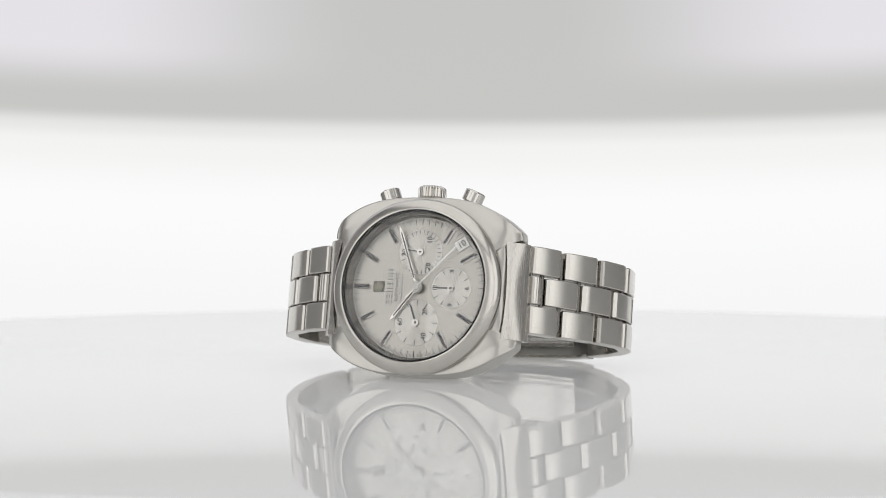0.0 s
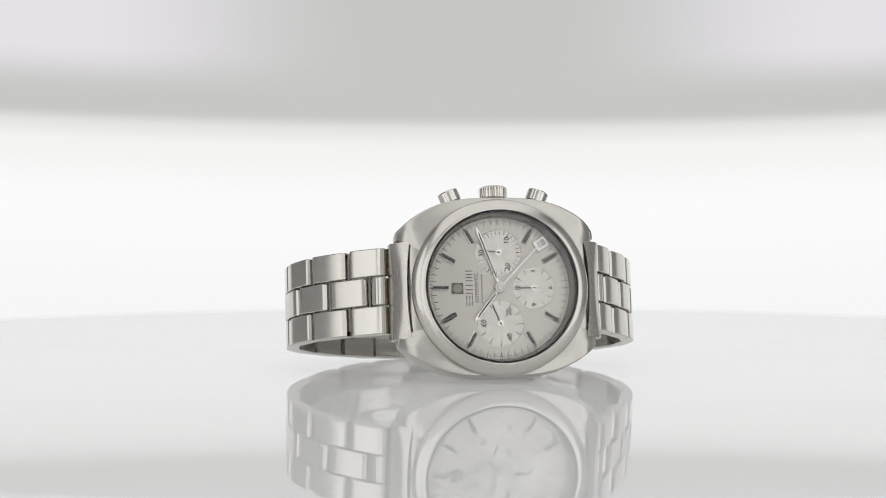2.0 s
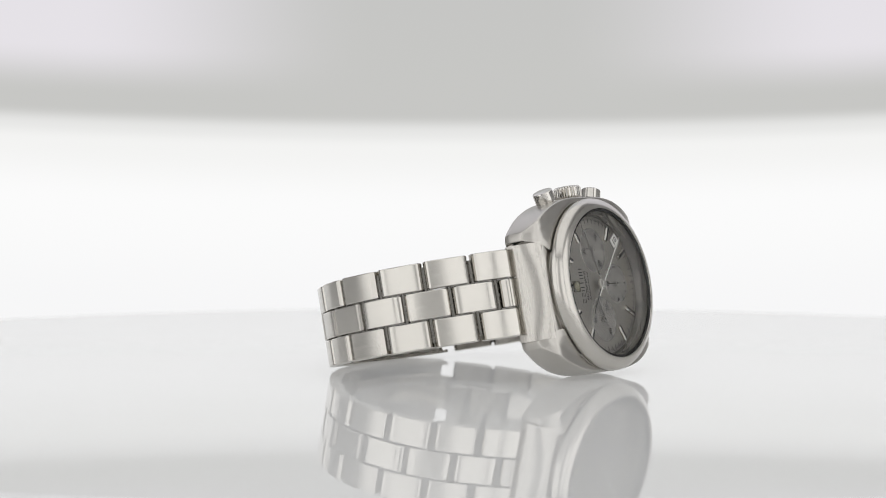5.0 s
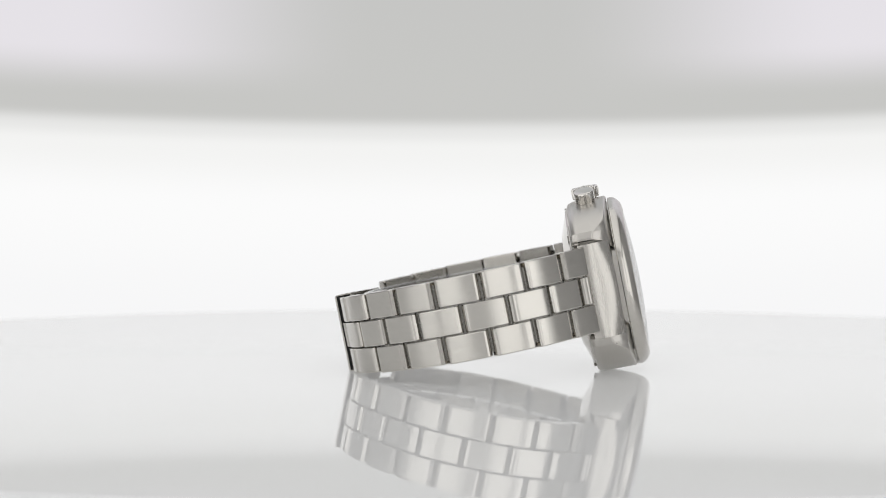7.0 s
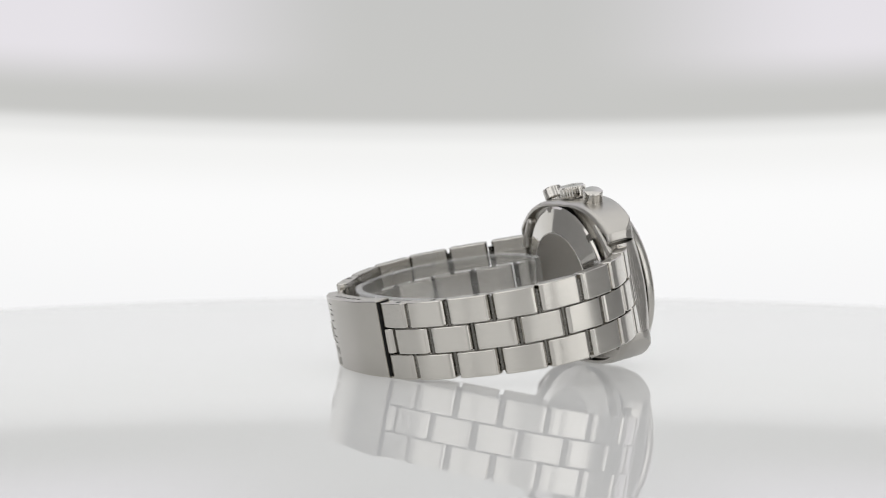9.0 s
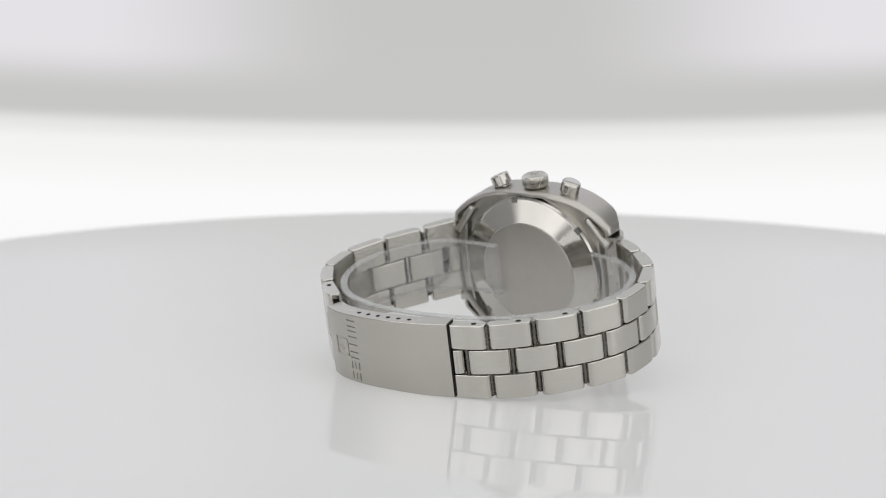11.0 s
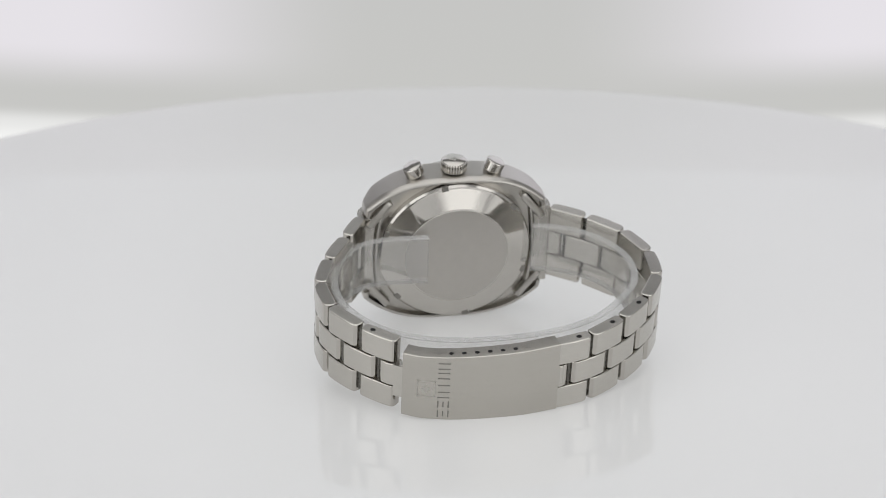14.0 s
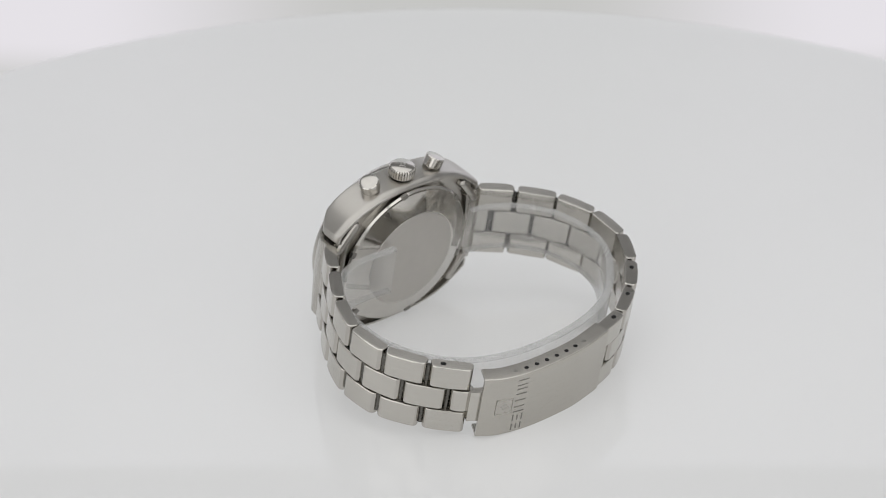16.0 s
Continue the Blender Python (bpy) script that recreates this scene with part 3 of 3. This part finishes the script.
def build_bracelet(watch):
    proto = {}
    def link(kind, length, m, label=""):
        if kind not in proto:
            proto[kind] = part("link", link_mesh(length, 5.88), LINK_STEEL, watch, label, 15, m)
            proto[kind].modifiers.clear()
            proto[kind].data.materials.append(LINK_END)
            for f in proto[kind].data.polygons:
                # the rounded ends are polished, the face is brushed
                if abs(f.normal.x) > 0.25 and abs(f.normal.z) < 0.5:
                    f.material_index = 1
            return proto[kind]
        return again(proto[kind], m, watch)
    pin = None
    for line, first_cut, pitch, holes, row_z, rows_apart, end in ((LINE_12, 10.7, 10.2, 3, 1.0, 6.15, 86.0), (LINE_6, 10.4, 10.05, 1, 1.45, 6.3, 61.4)):
        at, total = along(curve_points(line))
        gap = 1.15
        end = min(end, total - 0.6)
        cuts = [first_cut + pitch * k for k in range(-1, 9)]
        outer = []
        for row in (1, 0, -1):
            shift = 0.0 if row else pitch / 2
            for k, c in enumerate(cuts):
                s0, s1 = c + shift - pitch, c + shift
                whole = s0 > 0.5 and s1 < end + 3
                s0 = max(s0, 1.2)
                s1 = min(s1, end)
                if s1 - s0 < 2.5:
                    continue
                f = (s0 + s1) / 2 / total
                wide = 1.0 - 0.1 * f
                a, b = at(s0 + gap / 2), at(s1 - gap / 2)
                z = row_z + row * rows_apart * wide
                ln = (b - a).length
                kind = f"full {pitch}" if whole and ln > 8.3 else f"cut {line[0][0]} {row} {k}"
                ob = link(kind, pitch - gap if kind.startswith("full") else ln, frame_on(a, b, z, wide))
                if row == 1:
                    outer.append((ob, ln))
        for k in range(1, 16):
            s = first_cut - pitch + pitch / 2 * k
            if not 2 < s < end - 1:
                continue
            f = s / total
            m = frame_on(at(s - 0.3), at(s + 0.3), row_z, 1.0) @ mm(0, 1.55, 0)
            if pin is None:
                bm = bmesh.new()
                skin(bm, [[(0.5 * math.cos(2 * math.pi * i / 10), 0.5 * math.sin(2 * math.pi * i / 10), z) for i in range(10)] for z in (-7.8, 7.8)])
                pin = part("pin", bm, PIN_SHADE, watch, "thin steel link pin, darkened for the shade between links", 40, m)
            else:
                again(pin, m, watch)
        full = [o for o, ln in outer if ln > 5]
        for o in full[-holes:]:
            # the hole lies towards the case's end of the link
            toward = 1.9 if (o.matrix_basis.to_3x3() @ Vector((1, 0, 0))).y < 0 else -1.9
            # nothing is bored: a black disc paints the hole's shade
            bm = bmesh.new()
            skin(bm, [[(toward + 0.62 * math.cos(2 * math.pi * i / 16), 1.5 + 0.5 * math.sin(2 * math.pi * i / 16), z) for i in range(16)] for z in (2.8, 2.97)])
            part("pin_hole", bm, SHADE_GASKET_BLACK, o, "black disc for the shade in a pin hole")
    # end pieces against the case
    for sx in (1, -1):
        loops = []
        for k in range(13):
            z = -10.05 + 20.1 * k / 12
            q = 1 - (z / 10.05) ** 2
            z += 0.45
            loops.append([(sx * (17.9 + 0.8 * q), 2.6, z), (sx * (18.36 + 0.8 * q), 2.5, z), (sx * (18.36 + 0.8 * q), 1.2 - 0.45 * q, z), (sx * (18.48 + 0.8 * q), 1.1 - 0.45 * q, z), (sx * (19.5 + 0.5 * q), 1.65 - 0.55 * q, z),
                          (sx * (20.8 - 0.1 * q), 2.7 - 0.7 * q, z), (sx * (21.8 - 0.35 * q), 3.8 - 0.5 * q, z), (sx * (22.2 - 0.2 * q), 4.8, z), (sx * 22.3, 5.9, z), (sx * 22.2, 7.5, z), (sx * 17.9, 7.6, z)])
        bm = bmesh.new()
        skin(bm, loops)
        part("end_piece", bm, END_STEEL, watch, "brushed steel bracelet end piece", 20)


CLASP = [(21.0, 58.6), (17.0, 60.7), (11.0, 62.1), (4.0, 62.7), (-4.0, 62.6), (-12.1, 61.35)]


def build_clasp(watch):
    at, total = along(curve_points(CLASP, 8))
    n = 28
    bm = bmesh.new()
    loops = []
    for k in range(n + 1):
        s = total * k / n
        p, a, b = at(s), at(s - 0.4), at(s + 0.4)
        d = (b - a).normalized()
        nx, ny = (d.y, -d.x)          # inward
        if ny > 0:
            nx, ny = -nx, -ny
        f = k / n
        zt, zb = 8.75 + 1.0 * f, -6.97
        prof = [(0.35, zb), (0.1, zb + 0.12), (0, zb + 0.4), (0, zt - 0.4), (0.1, zt - 0.12), (0.35, zt), (3.6, zt), (3.6, zt - 0.6), (0.75, zt - 0.65), (0.75, zb + 0.65), (3.6, zb + 0.6), (3.6, zb)]
        loops.append([(p.x + nx * u, p.y + ny * u, z) for u, z in prof])
    skin(bm, loops)
    clasp = part("clasp", bm, CLASP_STEEL, watch, "brushed steel folding clasp cover", 30)

    def spot(s, depth=0.0, z=0.0):
        p, a, b = at(s), at(s - 0.4), at(s + 0.4)
        d = (b - a).normalized()
        # x along the clasp, y up to the crown's side, z out
        out = Vector((-d.y, d.x)) if d.x > 0 else Vector((d.y, -d.x))
        m = Matrix(((d.x, 0, out.x, (p.x - out.x * depth) * MM), (d.y, 0, out.y, (p.y - out.y * depth) * MM), (0, 1, 0, z * MM), (0, 0, 0, 1)))
        return m
    # holes of the adjusting bar on the upper flange, their shade as black discs
    hole = None
    for k in range(8):
        s = 7.6 + 2.78 * k
        zt = 8.75 + s / total
        small = k in (0, 7)
        bm = bmesh.new()
        r = 0.5
        skin(bm, [[(r * math.cos(2 * math.pi * i / 14), y, r * 0.9 * math.sin(2 * math.pi * i / 14)) for i in range(14)] for y in (-0.2, 0.03)])
        part("spring_bar_end" if small else "adjusting_hole", bm, POLISHED if small else SHADE_GASKET_BLACK, clasp, "steel spring bar end" if small else "black disc for the shade in an adjusting hole", at=spot(s, 1.7, zt))
    # engraved frame and brand strokes
    s0 = 5.3
    for dx, dy, w, h in ((-1.9, 0, 0.22, 4.0), (1.9, 0, 0.22, 4.0), (0, 1.9, 4.0, 0.22), (0, -1.9, 4.0, 0.22)):
        part("emblem_frame", bar(-w / 2, w / 2, -h / 2, h / 2, -0.05, 0.025), BACK_SATIN, clasp, at=spot(s0, 0, 0.95) @ mm(dx, dy, 0.0))
    bm = bmesh.new()
    skin(bm, [[(1.25 * (1 if k % 2 == 0 else 0.4) * math.cos(k * math.pi / 4), 1.25 * (1 if k % 2 == 0 else 0.4) * math.sin(k * math.pi / 4), z) for k in range(8)] for z in (-0.05, 0.02)])
    part("emblem_star", bm, BACK_SATIN, clasp, at=spot(s0, 0, 0.95))
    for k in range(6):
        cell = spot(9.0, 0, -5.3 + 2.43 * k)
        for dx, dy, w, h in ((0, -0.68, 2.5, 0.3), (0, 0.68, 2.5, 0.3)) if k in (2, 4, 5) else ((-1.1, 0, 0.3, 1.7), (0, 0, 0.3, 1.4), (1.1, 0, 0.3, 1.7)) if k < 2 else ((0, 0, 2.5, 0.32),):
            part("brand_stroke", bar(-w / 2, w / 2, -h / 2, h / 2, -0.05, 0.02), DARK_STEEL, clasp, at=cell @ mm(dx, dy, 0))
    bm = bmesh.new()
    loops = []
    for k in range(15):
        q = 1.0 + (total - 2.2) * k / 14
        p, a, b = at(q), at(q - 0.4), at(q + 0.4)
        d = (b - a).normalized()
        nx, ny = (d.y, -d.x) if d.x > 0 else (-d.y, d.x)
        loops.append([(p.x + nx * u, p.y + ny * u, z) for u, z in ((0.78, -6.2), (0.78, 7.9), (1.15, 7.9), (1.15, -6.2))])
    skin(bm, loops)
    part("lining", bm, DULL, clasp, "dull steel inside of the clasp")
    # black plate for the shade in the open end, where the bracelet enters
    bm = bmesh.new()
    loops = []
    for q in (-0.8, 0.06):
        p, a, b = at(total), at(total - 0.8), at(total)
        d = (b - a).normalized()
        p = p + d * q
        nx, ny = (d.y, -d.x) if d.x > 0 else (-d.y, d.x)
        loops.append([(p.x + nx * u, p.y + ny * u, z) for u, z in ((0.25, -6.75), (0.25, 9.5), (3.3, 9.5), (3.3, -6.75))])
    skin(bm, loops)
    part("opening_shade", bm, SHADE_GASKET_BLACK, clasp, "black plate for the shade in the clasp opening")
    # tongue that ties the other end to the bracelet
    bm = bmesh.new()
    p, d = at(0.4), (at(0.8) - at(0.0)).normalized()
    nx, ny = (d.y, -d.x) if d.x > 0 else (-d.y, d.x)
    loops = [[(p.x + d.x * q + nx * u, p.y + d.y * q + ny * u, z) for u, z in ((0.9, -3.2), (0.9, 4.6), (2.6, 4.6), (2.6, -3.2))] for q in (-2.7, 1.4)]
    skin(bm, loops)
    part("tongue", bm, LINK_STEEL, clasp, "steel tongue between clasp and bracelet")
    # folding blades inside
    inner = [(17, 55.5), (4, 58.2), (-12, 57.6)]
    at2, tot2 = along(curve_points(inner, 10))
    bm = bmesh.new()
    loops = []
    for k in range(15):
        p, a, b = at2(tot2 * k / 14), at2(tot2 * k / 14 - 0.4), at2(tot2 * k / 14 + 0.4)
        d = (b - a).normalized()
        loops.append([(p.x + d.y * u, p.y - d.x * u, z) for u, z in ((0.35, -4.5), (0.35, 6.5), (-0.35, 6.5), (-0.35, -4.5))])
    skin(bm, loops)
    part("blade", bm, POLISHED, watch, "polished folding blade inside the clasp", 30)


def build_watch():
    watch = tagged(new("wristwatch"), "steel chronograph wristwatch with a silver dial, lying on its side", "wristwatch")
    build_case(watch)
    build_crown(watch)
    dial = build_dial(watch)
    build_subdial(dial, 0.0, 7.45, 4.8, (-25, 4), 3.1, 30, (180,))
    build_subdial(dial, 7.3, 0.0, 4.3, (-35, 0), 4.0, 12, (0, 90, 180, 270))
    build_subdial(dial, 0.0, -7.4, 4.8, (-14, 35), 4.2, 12, (180,))
    # figures stand upright towards three o'clock as printed
    for text, x, z in (("10", 1.9, 10.0), ("20", 1.9, 4.5), ("30", -3.6, 7.3), ("3", 7.3, 3.5), ("6", 10.8, 0.0), ("9", 7.3, -3.5), ("12", 3.8, 0.0),
                       ("20", 1.9, -5.0), ("40", 1.9, -10.2), ("60", -3.5, -7.3)):
        lettering(text, 1.55 if len(text) > 1 and text != "12" else 1.35, BLACK, dial, on_dial(x, z, 0.07))
    build_pointers(dial)
    build_bracelet(watch)
    build_clasp(watch)
    watch.matrix_basis = WATCH_POSE
    return watch


def build_holder():
    """The clear strip bent into an open ring inside the bracelet."""
    pts = [(7.0, 12.6), (14.0, 12.2), (20.0, 12.8), (25.0, 15.6), (28.9, 21.5), (31.0, 29.0), (30.4, 37.0), (26.9, 44.5), (20.5, 50.9), (11.0, 54.6), (0.0, 55.6), (-12.0, 54.4),
           (-22.0, 50.6), (-29.2, 44.4), (-34.4, 37.2), (-35.7, 29.0), (-33.4, 20.8), (-28.0, 14.6), (-22.0, 11.4), (-17.5, 10.4)]
    at, total = along(curve_points(pts, 6))
    n = 110
    holder = tagged(new("watch_holder"), "clear plastic strip holding the bracelet open", "watch holder")
    def strip(name, section, mat, label):
        loops = []
        for k in range(n + 1):
            s = total * k / n
            p, a, b = at(s), at(s - 0.4), at(s + 0.4)
            d = (b - a).normalized()
            loops.append([(p.x + d.y * u, p.y - d.x * u, z + 0.028 * (p.y - 10)) for u, z in section])
        bm = bmesh.new()
        skin(bm, loops)
        part(name, bm, mat, holder, label, 30)
    strip("band", ((0.8, -4.3), (0.8, 7.1), (-0.8, 7.1), (-0.8, -4.3)), PLASTIC, "clear plastic band")
    strip("upper_edge", ((0.82, 7.11), (0.82, 7.35), (0.65, 7.5), (-0.65, 7.5), (-0.82, 7.35), (-0.82, 7.11)), PLASTIC_EDGE, "milky upper cut edge")
    strip("lower_edge", ((0.82, -4.31), (0.82, -4.5), (0.65, -4.65), (-0.65, -4.65), (-0.82, -4.5), (-0.82, -4.31)), PLASTIC_EDGE, "milky lower cut edge")
    holder.matrix_basis = WATCH_POSE
    return holder


build_place()
turntable = build_turntable()
backdrop = build_backdrop()
watch = build_watch()
holder = build_holder()


def motions():
    """The table turns steadily with all that lies on it; the backdrop swings with its arm."""
    steps = [k * 0.5 for k in range(33)]
    for thing in (turntable, watch, holder):
        rest = thing.matrix_basis.copy()
        walk(thing, [(t, pose(0, 0, 0, 0, 0, 15.137 * t - 22.75) @ rest) for t in steps])
    walk(backdrop, [(t, arm(a) @ pose(0, 0.320, ARM[1])) for t, a in ELEVATION])


motions()
